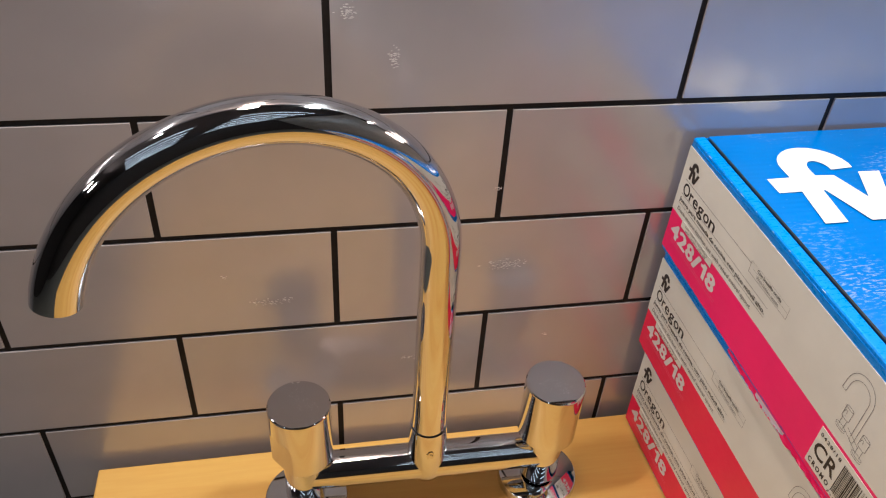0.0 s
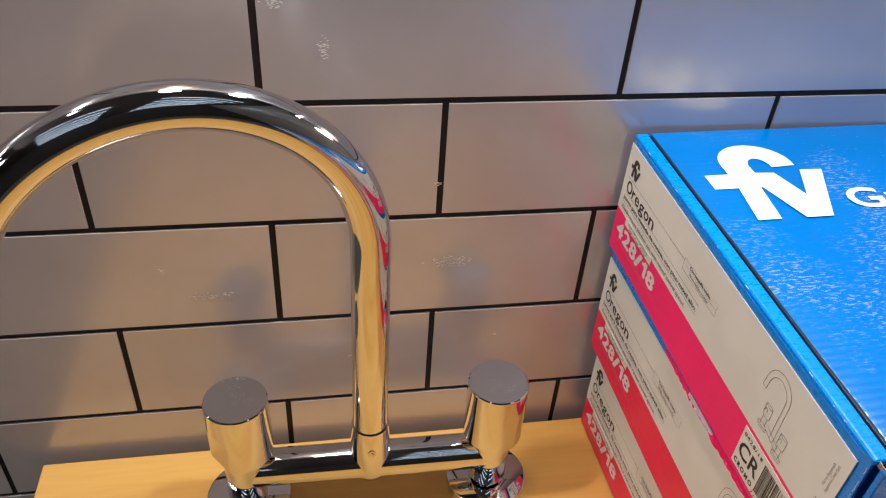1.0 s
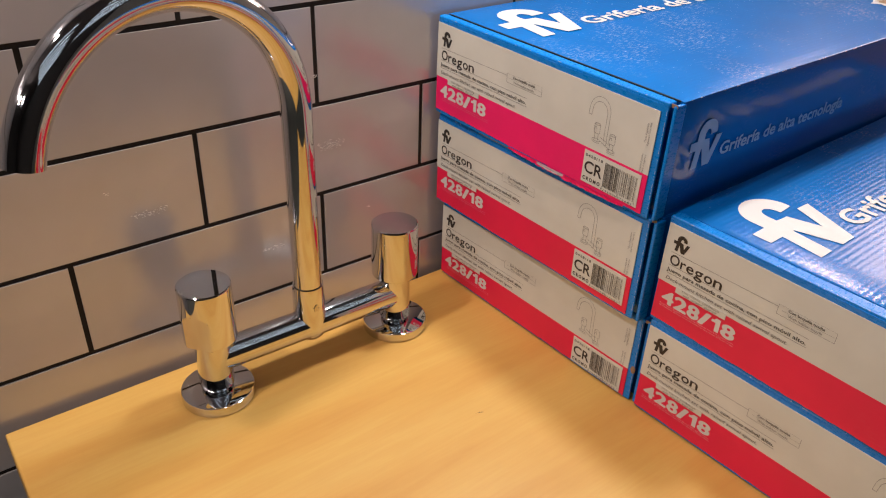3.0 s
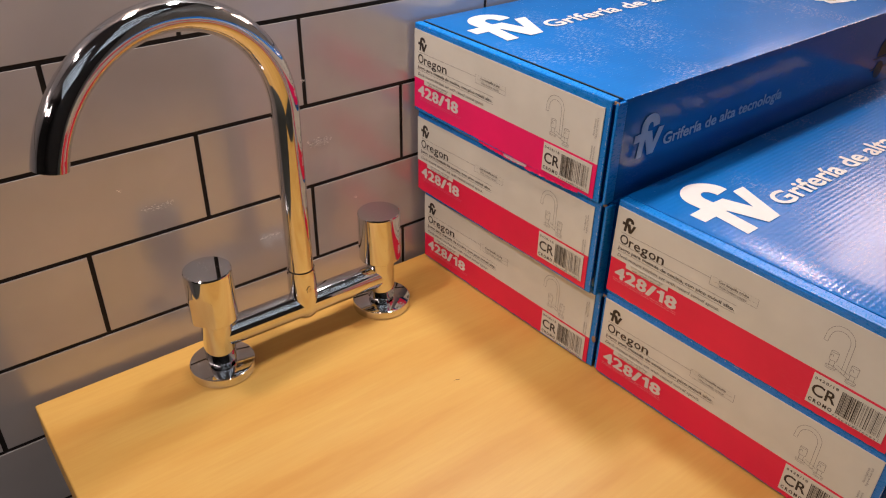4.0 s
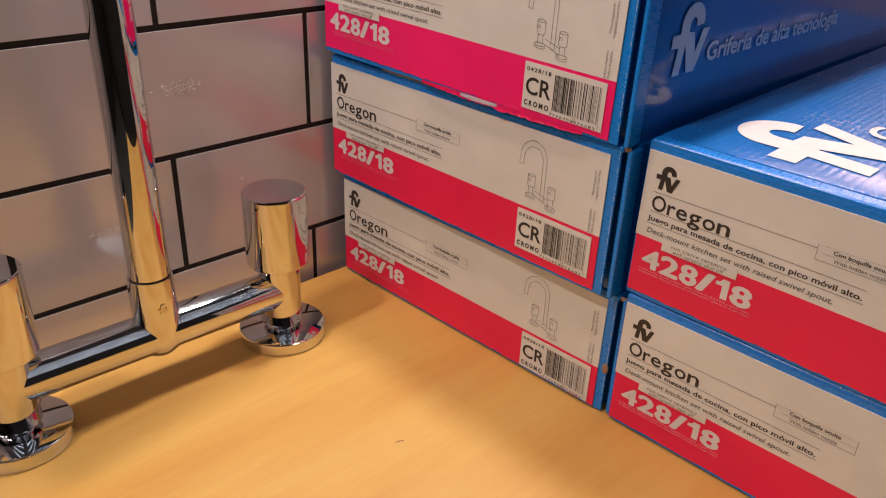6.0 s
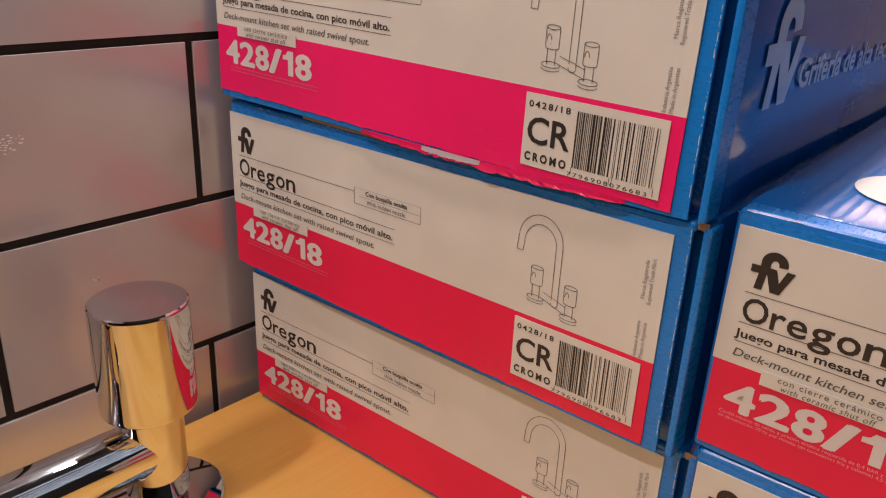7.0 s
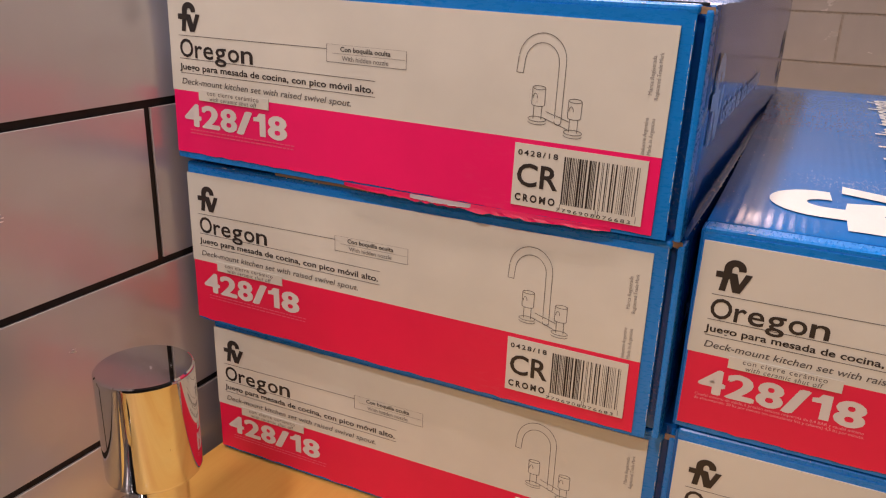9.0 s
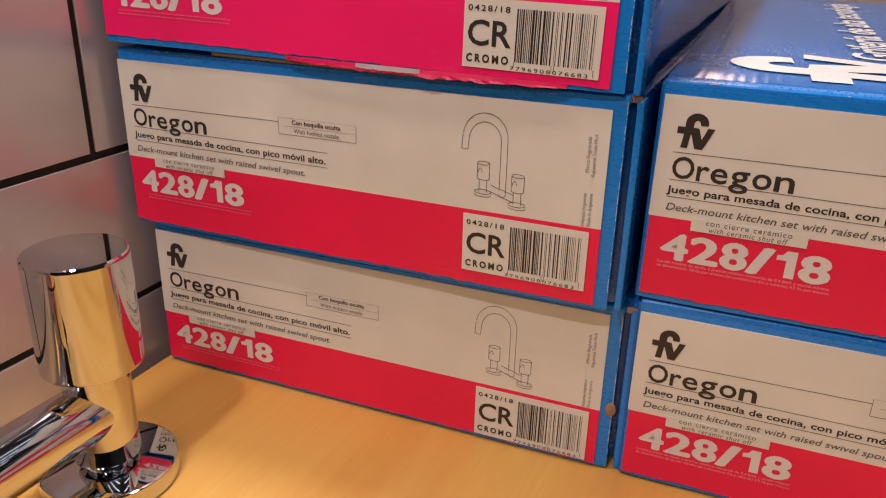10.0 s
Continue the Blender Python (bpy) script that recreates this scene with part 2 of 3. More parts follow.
# ---- bridge mixer tap ----
def tap():
    root = empty("kitchen_tap", pose(0.0660, -0.0674, COUNTER, 0, 0, -0.75))
    tagged(root, "polished chrome bridge tap with tall curved spout on wooden counter", "tap")
    half, axis = 0.0997, 0.0430

    def smooth(name, bm, parent, degrees=35, label=""):
        m = mesh_of(name, bm, CHROME, True)
        sharp(m, degrees)
        return part(name, m, CHROME, parent, label)

    smooth("bridge_bar", tube([(-half, 0, axis), (-half * 0.5, 0, axis), (half * 0.5, 0, axis), (half, 0, axis)], 0.0150, 48), root)
    # the socket of the spout, its rounded foot saddled over the bar
    foot = [(0.0, axis - 0.0170), (0.0050, axis - 0.0166), (0.0100, axis - 0.0150), (0.0138, axis - 0.0110), (0.0158, axis - 0.005), (0.0160, axis), (0.0155, 0.0720), (0.0150, 0.0850), (0.0147, 0.0888), (0.0, 0.0888)]
    socket = smooth("spout_socket", lathe(foot, 56), root)
    for body in logo_shapes(0.0075, 0.0002):
        mark = part("maker_mark", body, ENGRAVED, socket, "small engraved mark")
        mark.matrix_basis = pose(-0.0035, -0.01605, 0.0650, 90, 0, 0)
    part("seam_ring", lathe([(0.0, 0.0888), (0.0132, 0.0888), (0.0132, 0.0900), (0.0, 0.0900)], 48), SEAM, root, "dark joint line")
    # the swan-neck spout, swivelled a little away from the wall
    R, z0, turn = 0.1145, 0.2650, radians(14.5)
    way = Vector((-math.cos(turn), -math.sin(turn), 0))
    pts = [Vector((0, 0, z)) for z in (0.0900, 0.0912, 0.12, 0.17, 0.22, z0)]
    for k in range(1, 57):
        a = radians(167.5) * k / 56
        pts.append(way * (R - R * math.cos(a)) + Vector((0, 0, z0 + R * math.sin(a))))
    spout = smooth("spout", tube(pts, 0.0136, 56), root, 50)
    end, d = pts[-1], (pts[-1] - pts[-2]).normalized()
    nozzle = part("nozzle", lathe([(0.0, -0.002), (0.0098, -0.002), (0.0104, 0.0006), (0.0, 0.0006)], 32), SEAM, spout, "dark recessed nozzle")
    nozzle.matrix_basis = Matrix.Translation(end) @ d.to_track_quat("Z", "Y").to_matrix().to_4x4()
    for side, flat in ((-1, 219.0), (1, 75.0)):
        x = side * half
        flange = smooth("flange", lathe([(0.0, 0.0), (0.0335, 0.0), (0.0340, 0.0012), (0.0340, 0.0088), (0.0335, 0.0100), (0.0324, 0.0105), (0.0, 0.0105)], 72), root, 30)
        neck = smooth("neck", lathe([(0.0118, 0.0100), (0.0118, 0.0250)], 48), root)
        stem = smooth("stem", lathe([(0.0, 0.0142), (0.0148, 0.0142), (0.0158, 0.0152), (0.0160, 0.0167), (0.0160, 0.0720), (0.0, 0.0720)], 56), root)
        grip = smooth("handle", handle_shape(), root, 24)
        for ob in (flange, neck, stem):
            ob.location.x = x
        grip.matrix_basis = pose(x, 0, 0.0670, 0, 0, flat)
        spots = part("water_spots", speckle(0.017, 70 if side < 0 else 80, 5 + side), DUST, grip, "dried water spots")
        spots["kind"] = "stuff"
        spots.location.z = 0.0588
    return root


def handle_shape():
    """A straight cylinder with a flat whose upper end runs out in an arch."""
    bm = bmesh.new()
    R, H, n, rows = 0.0238, 0.0585, 144, 72
    cut = 0.0200
    rings = []
    heights = [0.0, 0.0006] + [0.0014 + (H - 0.0030) * k / rows for k in range(rows + 1)] + [H - 0.0008, H - 0.0002]
    for i, z in enumerate(heights):
        r = R - (0.0008 if i == 0 else 0.0002 if i == 1 else 0.0003 if i == len(heights) - 2 else 0.0011 if i == len(heights) - 1 else 0)
        ring = []
        for k in range(n):
            a = 2 * math.pi * k / n
            x, y = r * math.cos(a), r * math.sin(a)
            arch = 0.024 + 0.013 * math.sqrt(max(0.0, 1 - (y / 0.0135) ** 2))
            if x > cut and z < arch:
                x = cut
            ring.append(bm.verts.new((x, y, z)))
        rings.append(ring)
    for a, b in zip(rings, rings[1:]):
        for k in range(n):
            bm.faces.new((a[k], a[(k + 1) % n], b[(k + 1) % n], b[k]))
    bm.faces.new(rings[0][::-1])
    bm.faces.new(rings[-1])
    return bm


def speckle(radius, count, seed):
    """Tiny flat flakes scattered in a patch."""
    rnd = random.Random(seed)
    bm = bmesh.new()
    for _ in range(count):
        a, r = rnd.uniform(0, 6.283), radius * math.sqrt(rnd.random())
        cx, cy, s = 0.5 * r * math.cos(a) - radius * 0.3, 0.8 * r * math.sin(a), rnd.uniform(0.00004, 0.00015)
        ring = [bm.verts.new((cx + s * rnd.uniform(0.5, 1.3) * math.cos(t), cy + s * rnd.uniform(0.5, 1.3) * math.sin(t), 0.00005)) for t in (0, 1.05, 2.1, 3.14, 4.2, 5.2)]
        bm.faces.new(ring)
    return bm


def fill(bm, pts, z):
    vs = [bm.verts.new((x, y, z)) for x, y in pts]
    bm.faces.new(vs)


def logo_shapes(size, lift):
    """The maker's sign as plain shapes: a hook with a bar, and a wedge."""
    bm = bmesh.new()
    s, n = size, 14

    def add(pts, k=0):
        fill(bm, [(x * s, y * s) for x, y in pts], lift + 0.00001 * k)
    ring = [math.pi - math.pi * 1.05 * k / n for k in range(n + 1)]
    outer = [(0.505 + 0.305 * math.cos(a), 0.72 + 0.28 * math.sin(a)) for a in ring]
    inner = [(0.515 + 0.090 * math.cos(a), 0.68 + 0.117 * math.sin(a)) for a in ring]
    for k in range(n):
        add((inner[k], inner[k + 1], outer[k + 1], outer[k]))
    add(((0.138, 0.0), (0.324, 0.0), (0.372, 0.40), (0.191, 0.40)), 1)
    add(((0.0, 0.40), (0.56, 0.40), (0.56, 0.585), (0.43, 0.595), (0.0, 0.588)), 2)
    add(((0.200, 0.585), (0.425, 0.585), (0.425, 0.72), (0.200, 0.72)), 3)
    add(((0.388, 0.40), (0.521, 0.0), (0.734, 0.0), (0.681, 0.277), (0.580, 0.585), (0.388, 0.585)), 4)
    add(((0.64, 0.12), (0.734, 0.0), (1.0, 0.604), (0.814, 0.61), (0.681, 0.277)), 5)
    return [bm]


# ---- boxes ----
W, H, L = 0.2935, 0.1025, 0.5530     # across the front, height, depth
LETTERS = {}


def lettering(words, size, bold=0.0, italic=0.0, spacing=1.0, width=None, align="LEFT", fat=0.0):
    """A mesh of words in the built-in font, its baseline at the origin; width: fits the run of the words to that length."""
    key = (words, size, bold, italic, spacing, width, align, fat)
    if key not in LETTERS:
        cu = bpy.data.curves.new("lettering", "FONT")
        cu.body, cu.size, cu.offset, cu.shear, cu.space_character, cu.resolution_u, cu.align_x = words, size, bold, italic, spacing, 3, align
        ob = bpy.data.objects.new("lettering", cu)
        scene.collection.objects.link(ob)
        dg = bpy.context.evaluated_depsgraph_get()
        dg.update()
        me = bpy.data.meshes.new_from_object(ob.evaluated_get(dg))
        bpy.data.objects.remove(ob)
        if width:
            xs = [v.co.x for v in me.vertices]
            k = width / (max(xs) - min(xs))
            for v in me.vertices:
                v.co.x *= k
        if fat:
            heavy = bmesh.new()
            for i, (dx, dy) in enumerate(((0, 0), (fat, 0), (-fat, 0), (0, fat * 0.6), (0, -fat * 0.6))):
                me.transform(Matrix.Translation((dx, dy, 0.00001 * i)))
                heavy.from_mesh(me)
                me.transform(Matrix.Translation((-dx, -dy, -0.00001 * i)))
            heavy.to_mesh(me)
            heavy.free()
        LETTERS[key] = me
    return LETTERS[key].copy()


def spaced(words, spans, size, width, high, bold=0.0, fat=0.0):
    """Words whose letters each fill their own share of the run, as a wide or heavy face spaces them."""
    key = (words, size, width, high)
    if key not in LETTERS:
        bm = bmesh.new()
        for c, (a, b) in zip(words, spans):
            me = lettering("4" if c == "1" else c, size, bold=bold, fat=fat)
            if c == "1":
                top, one = max(v.co.y for v in me.vertices), bmesh.new()
                fill(one, [(x, y * top) for x, y in ((0.0, 0.63), (0.0, 0.80), (0.30, 0.84), (0.48, 1.0), (1.0, 1.0), (1.0, 0.0), (0.50, 0.0), (0.50, 0.64))], 0.0)
                one.to_mesh(me)
                one.free()
            xs, ys = [v.co.x for v in me.vertices], [v.co.y for v in me.vertices]
            for v in me.vertices:
                v.co.x = width * (a + (b - a) * (v.co.x - min(xs)) / (max(xs) - min(xs)))
                v.co.y *= high
            bm.from_mesh(me)
        LETTERS[key] = bpy.data.meshes.new("lettering")
        bm.to_mesh(LETTERS[key])
        bm.free()
    return LETTERS[key].copy()


NAME_SPANS = ((0, 0.188), (0.21, 0.314), (0.326, 0.467), (0.485, 0.643), (0.666, 0.82), (0.842, 1.0))
NUMBER_SPANS = ((0, 0.171), (0.175, 0.357), (0.362, 0.527), (0.518, 0.677), (0.686, 0.80), (0.819, 1.0))

FRONT = Matrix(((0, 0, -1, 0), (-1, 0, 0, 0), (0, 1, 0, 0), (0, 0, 0, 1)))   # sheet x to -y, sheet y to z, out along -x


PRINT = [0.0, 0.0]     # how far the print of the box in work lies above its usual height, at the near and the far end


def print_turn():
    return Matrix.Translation((0, 0, PRINT[0])) @ pose(0, 0, 0, math.degrees(math.atan2(PRINT[0] - PRINT[1], 0.28)), 0, 0)


def on_front(ob, u, v, out):
    ob.matrix_basis = print_turn() @ Matrix.Translation((-out, -u, v)) @ FRONT
    return ob


def words_on(name, parent, words, u, v, out, mat, size, label="", **kw):
    me = spaced(words, kw["spans"], size, kw["width"], kw["high"], kw["bold"], kw["fat"]) if "spans" in kw else lettering(words, size, **kw)
    me.materials.clear()
    me.materials.append(mat)
    return on_front(part(name, me, mat, parent, label), u, v, out)


def rect(bm, x0, y0, x1, y1, z=0.0):
    fill(bm, [(x0, y0), (x1, y0), (x1, y1), (x0, y1)], z)


def line(bm, x0, y0, x1, y1, w, z=0.0):
    d = Vector((x1 - x0, y1 - y0)).normalized() * w / 2
    fill(bm, [(x0 + d.y, y0 - d.x), (x1 + d.y, y1 - d.x), (x1 - d.y, y1 + d.x), (x0 - d.y, y0 + d.x)], z)


def path_line(bm, pts, w):
    for a, b in zip(pts, pts[1:]):
        line(bm, *a, *b, w)


def sheet(u0, v0, u1, v1, thick, nu=24, nv=8, seed=0, ragged=0.0):
    """A printed sheet as a shallow slab with a slightly uneven outline."""
    rnd = random.Random(seed)
    bm = bmesh.new()
    grid = []
    for j in range(nv + 1):
        row = []
        for i in range(nu + 1):
            u, v = u0 + (u1 - u0) * i / nu, v0 + (v1 - v0) * j / nv
            if j == 0:
                v += rnd.uniform(0, ragged)
            row.append(bm.verts.new((u, v, thick)))
        grid.append(row)
    for j in range(nv):
        for i in range(nu):
            bm.faces.new((grid[j][i], grid[j][i + 1], grid[j + 1][i + 1], grid[j + 1][i]))
    rim = [e for e in bm.edges if e.is_boundary]
    ext = bmesh.ops.extrude_edge_only(bm, edges=rim)
    for v in ext["geom"]:
        if isinstance(v, bmesh.types.BMVert):
            v.co.z -= thick
    bmesh.ops.recalc_face_normals(bm, faces=bm.faces[:])
    return bm


def carton(seed):
    """The carcass: a long box with soft, slightly dented edges."""
    bm = block((0.0120, -W + 0.001, 0.0), (L, -0.001, H), 0.0016, 2)
    long_edges = [e for e in bm.edges if e.calc_length() > 0.05]
    bmesh.ops.subdivide_edges(bm, edges=long_edges, cuts=14, use_grid_fill=True)
    for v in bm.verts:
        p = v.co * 9.0 + Vector((seed * 3.7, 0, 0))
        q = v.co * 40.0 + Vector((0, seed * 2.1, 0))
        dent = Vector((noise.noise(p), noise.noise(p + Vector((9, 0, 0))), noise.noise(p + Vector((0, 9, 0)))))
        fine = Vector((noise.noise(q), noise.noise(q + Vector((5, 0, 0))), noise.noise(q + Vector((0, 5, 0)))))
        keep = 0.15 if v.co.z < 0.004 else 1.0
        v.co += Vector((dent.x * 0.0005, dent.y * 0.0006, dent.z * 0.0003 * keep)) + fine * 0.0002 * keep
        mid = (1 - (2 * v.co.x / L - 1) ** 2) * (1 - min(1, (2 * -v.co.y / W - 1) ** 2))
        if v.co.z > H * 0.9:
            v.co.z -= 0.0004 * mid
    return bm


def torn_strip(u0, u1, high, seed):
    """A ragged ribbon of paper curling out from the lower edge of a box."""
    rnd = random.Random(seed)
    bm = bmesh.new()
    n = 46
    rows = []
    for i in range(n + 1):
        u = u0 + (u1 - u0) * i / n
        fade = math.sin(math.pi * i / n) ** 0.5
        h = high * fade * rnd.uniform(0.5, 1.3)
        rows.append([bm.verts.new((-0.0010, -u, 0.0032)), bm.verts.new((-0.0013 - 0.0006 * fade, -u, 0.0016)), bm.verts.new((-0.0014 - 0.0022 * fade * rnd.uniform(0.4, 1.0), -u, 0.0016 - h))])
    for a, b2 in zip(rows, rows[1:]):
        for k in range(2):
            bm.faces.new((a[k], b2[k], b2[k + 1], a[k + 1]))
    bmesh.ops.solidify(bm, geom=bm.faces[:], thickness=0.0003)
    return bm


def flecks(start, end, count, seed, size):
    """Frayed paper along an edge."""
    rnd = random.Random(seed)
    bm = bmesh.new()
    a, b = Vector(start), Vector(end)
    for _ in range(count):
        t = rnd.random()
        c = a.lerp(b, t)
        long = (b - a).normalized() * size * rnd.choice((0.8, 1.2, 2.0, 3.0, 7.0))
        off = Vector((rnd.uniform(-1, 1), rnd.uniform(-1, 1), rnd.uniform(-1, 1))) * size * 0.25
        bmesh.ops.create_cube(bm, size=1, matrix=Matrix.Translation(c + off) @ Matrix.Diagonal((max(abs(long.x), size * 0.5), max(abs(long.y), size * 0.5), max(abs(long.z), size * 0.5), 1)))
    return bm


def tap_drawing():
    """The line drawing of the tap, in metres on the front sheet."""
    bm = bmesh.new()
    w = 0.00028

    def arc(cx, cy, rx, ry, a0, a1, n=18):
        path_line(bm, [(cx + rx * math.cos(radians(a0 + (a1 - a0) * k / n)), cy + ry * math.sin(radians(a0 + (a1 - a0) * k / n))) for k in range(n + 1)], w)

    cx, cy = 0.2218, 0.0712
    arc(cx, cy, 0.0112, 0.0118, 0, 172)
    arc(cx, cy - 0.001, 0.0080, 0.0086, 0, 172)
    line(bm, cx - 0.0112, cy + 0.0010, cx - 0.0118, cy - 0.0062, w)
    line(bm, cx - 0.0080, cy + 0.0002, cx - 0.0086, cy - 0.0064, w)
    line(bm, cx - 0.0118, cy - 0.0062, cx - 0.0086, cy - 0.0064, w)
    line(bm, cx + 0.0112, cy, cx + 0.0112, cy - 0.0262, w)
    line(bm, cx + 0.0080, cy - 0.001, cx + 0.0080, cy - 0.0250, w)
    arc(cx + 0.0096, cy - 0.0262, 0.0017, 0.0018, 180, 360, 8)
    line(bm, cx + 0.0080, cy - 0.0238, cx + 0.0112, cy - 0.0246, w)
    for hx, hy in ((0.2221, 0.0590), (0.2395, 0.0548)):
        hx -= 0.0006
        arc(hx, hy, 0.0031, 0.0009, 0, 360, 16)
        line(bm, hx - 0.0031, hy, hx - 0.0031, hy - 0.0075, w)
        line(bm, hx + 0.0031, hy, hx + 0.0031, hy - 0.0075, w)
        arc(hx, hy - 0.0075, 0.0031, 0.0009, 180, 360, 8)
        arc(hx - 0.0016, hy - 0.0048, 0.0010, 0.0022, 0, 180, 8)
        line(bm, hx - 0.0019, hy - 0.0083, hx - 0.0019, hy - 0.0142, w)
        line(bm, hx + 0.0019, hy - 0.0083, hx + 0.0019, hy - 0.0142, w)
        arc(hx, hy - 0.0142, 0.0043, 0.0012, 0, 360, 18)
        arc(hx, hy - 0.0156, 0.0043, 0.0012, 180, 360, 10)
    line(bm, 0.2255, 0.0487, 0.2295, 0.0474, w)
    line(bm, 0.2330, 0.0464, 0.2370, 0.0452, w)
    line(bm, 0.2250, 0.0455, 0.2370, 0.0415, w)
    return bm


def barcode():
    rnd = random.Random(77)
    bm = bmesh.new()
    x = 0.2365
    while x < 0.2712:
        far = (x - 0.2365) / 0.035
        wd = rnd.choice((0.0003, 0.0004, 0.0007, 0.0010)) * (1.0 if far < 0.45 else 0.62)
        rect(bm, x, 0.0066, x + wd, 0.0292)
        x += wd + rnd.choice((0.00035, 0.0005, 0.0009)) * (1.0 if far < 0.45 else 1.35)
    for x in (0.2362, 0.2534, 0.2545, 0.2718):
        rect(bm, x, 0.0036, x + 0.00022, 0.0066)
    return bm


SHARED = {}


def once(key, make, mat):
    if key not in SHARED:
        SHARED[key] = mesh_of(key, make(), mat)
    return SHARED[key]


def logo_mesh(key, size, mat):
    return once(key, lambda: logo_shapes(size, 0.0)[0], mat)


def product_box(m, seed, band, label, pale_note, lift=(0.0, 0.0), foot=0.0):
    PRINT[:] = (0.0, 0.0)
    root = empty("product_box", m)
    tagged(root, label, "cardboard box", "boxes stacked beside the tap")
    me = mesh_of("carton", carton(seed), BLUE, True)
    sharp(me, 50)
    # the long side takes the blue with shade put into its colour
    me.materials.append(BLUE_SIDE_SHADED)
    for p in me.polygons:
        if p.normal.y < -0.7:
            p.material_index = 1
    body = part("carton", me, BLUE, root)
    # the lid and the sides reach forward of the carcass round the flap
    part("lid_edge", block((0.0004, -W + 0.0060, H - 0.0044), (0.0098 if seed == 3 else 0.0113, -0.0012, H - 0.0001), 0.0020, 3), BLUE_FLAT, root)
    part("side_edge", block((0.0022, -W + 0.0006, 0.0006), (0.0150, -W + 0.0038, H - 0.0020), 0.0012), BLUE_FLAT, root)
    part("side_edge", block((0.0022, -0.0016, 0.0006), (0.0150, -0.0002, H - 0.0020), 0.0006), BLUE, root)
    part("torn_corner", flecks((0.0030, -W + 0.0020, H - 0.0030), (0.0030, -W + 0.0075, H - 0.0006), 5, seed + 3, 0.0010), CARD, root, "torn brown card")["kind"] = "stuff"
    # the tucked end flap, a little short of the carton's edges
    fl = mesh_of("end_flap", sheet(0.0016, 0.0012, W - 0.0070, H - 0.0030, 0.0022, 30, 10, seed=seed), BLUE_FLAT, True)
    for v in fl.vertices:
        v.co.z += 0.0005 * noise.noise(Vector((v.co.x * 14, v.co.y * 20, seed)))
        if v.co.z > 0.001 and (v.co.y > H - 0.002 or v.co.x > W - 0.009 or v.co.x < 0.002):
            v.co.z -= 0.0008
    sharp(fl, 60)
    flap = on_front(part("end_flap", fl, BLUE, root, "blue end flap with printed label"), 0, 0, -0.0022)
    PRINT[:] = lift
    out = 0.0
    F = root
    wb = sheet(0.0017, 0.0381, 0.2802, 0.0935, 0.0007, 10, 3)
    on_front(part("white_label", wb, WHITE, F, "white printed label"), 0, 0, out)
    pk = sheet(0.0024, 0.0024 - (lift[0] + lift[1]) / 2 + foot, 0.2802, 0.0381, 0.0007, 60, 3, seed=seed, ragged=0.0008)
    on_front(part("colour_band", pk, band, F, "magenta printed band"), 0, 0, out)
    o = 0.0009
    on_front(part("logo_sign", logo_mesh("logo_small", 0.0156, INK), INK, F, "black printed sign"), 0.0089, 0.0710, o)
    words_on("product_name", F, "Oregon", 0.0090, 0.0571, o, INK, 0.0142, width=0.0508, spans=NAME_SPANS, high=1.0, bold=0.00016, fat=0.0)
    words_on("description", F, "Juego para mesada de cocina, con pico móvil alto.", 0.0085, 0.0500, o, INK, 0.0048, width=0.1270, bold=0.00009)
    words_on("description", F, "Deck-mount kitchen set with raised swivel spout.", 0.0085, 0.0419, o, INK_THIN, 0.0048, width=0.1130, italic=0.2, bold=0.00003)

    def rules():
        bm = bmesh.new()
        line(bm, 0.0085, 0.0686, 0.1071, 0.0696, 0.0003)
        line(bm, 0.0085, 0.0561, 0.1360, 0.0561, 0.0003)
        line(bm, 0.0085, 0.0481, 0.1360, 0.0482, 0.0003)
        path_line(bm, [(0.1071, 0.0720), (0.1071, 0.0632), (0.1532, 0.0634), (0.1532, 0.0722)], 0.00024)
        path_line(bm, [(0.1071, 0.0720), (0.1532, 0.0722)], 0.00010)
        line(bm, 0.1105, 0.0677, 0.1525, 0.0678, 0.00014)
        return bm
    on_front(part("ruled_line", once("rules", rules, INK_THIN), INK_THIN, F), 0, 0, o)
    words_on("callout", F, "Con boquilla oculta", 0.1152, 0.0689, o, INK, 0.0034, width=0.0290, bold=0.00006)
    words_on("callout", F, "With hidden nozzle", 0.1162, 0.0644, o, INK_THIN, 0.0034, width=0.0270)

    def note():
        bm = sheet(0.0209, 0.0337, 0.0696, 0.0398, 0.0004, 2, 1)
        return bm
    nt = on_front(part("note_sticker", once("note", note, WHITE), WHITE, F, "small white sticker"), 0, 0, 0.0009)
    ink = INK_THIN
    w1 = words_on("note_text", nt, "con cierre cerámico", 0, 0, 0, ink, 0.0036, width=0.0360, spacing=1.15)
    w1.matrix_basis = pose(0.0270, 0.0372, 0.0006)
    w2 = words_on("note_text", nt, "with ceramic shut off", 0, 0, 0, ink, 0.0034, width=0.0330, italic=0.2, spacing=1.15)
    w2.matrix_basis = pose(0.0285, 0.0342, 0.0006)
    words_on("model_number", F, "428/18", 0.0092, 0.0185, o, WHITE_INK, 0.0176, width=0.0722, spans=NUMBER_SPANS, high=1.0, bold=0.0002, fat=0.00055)
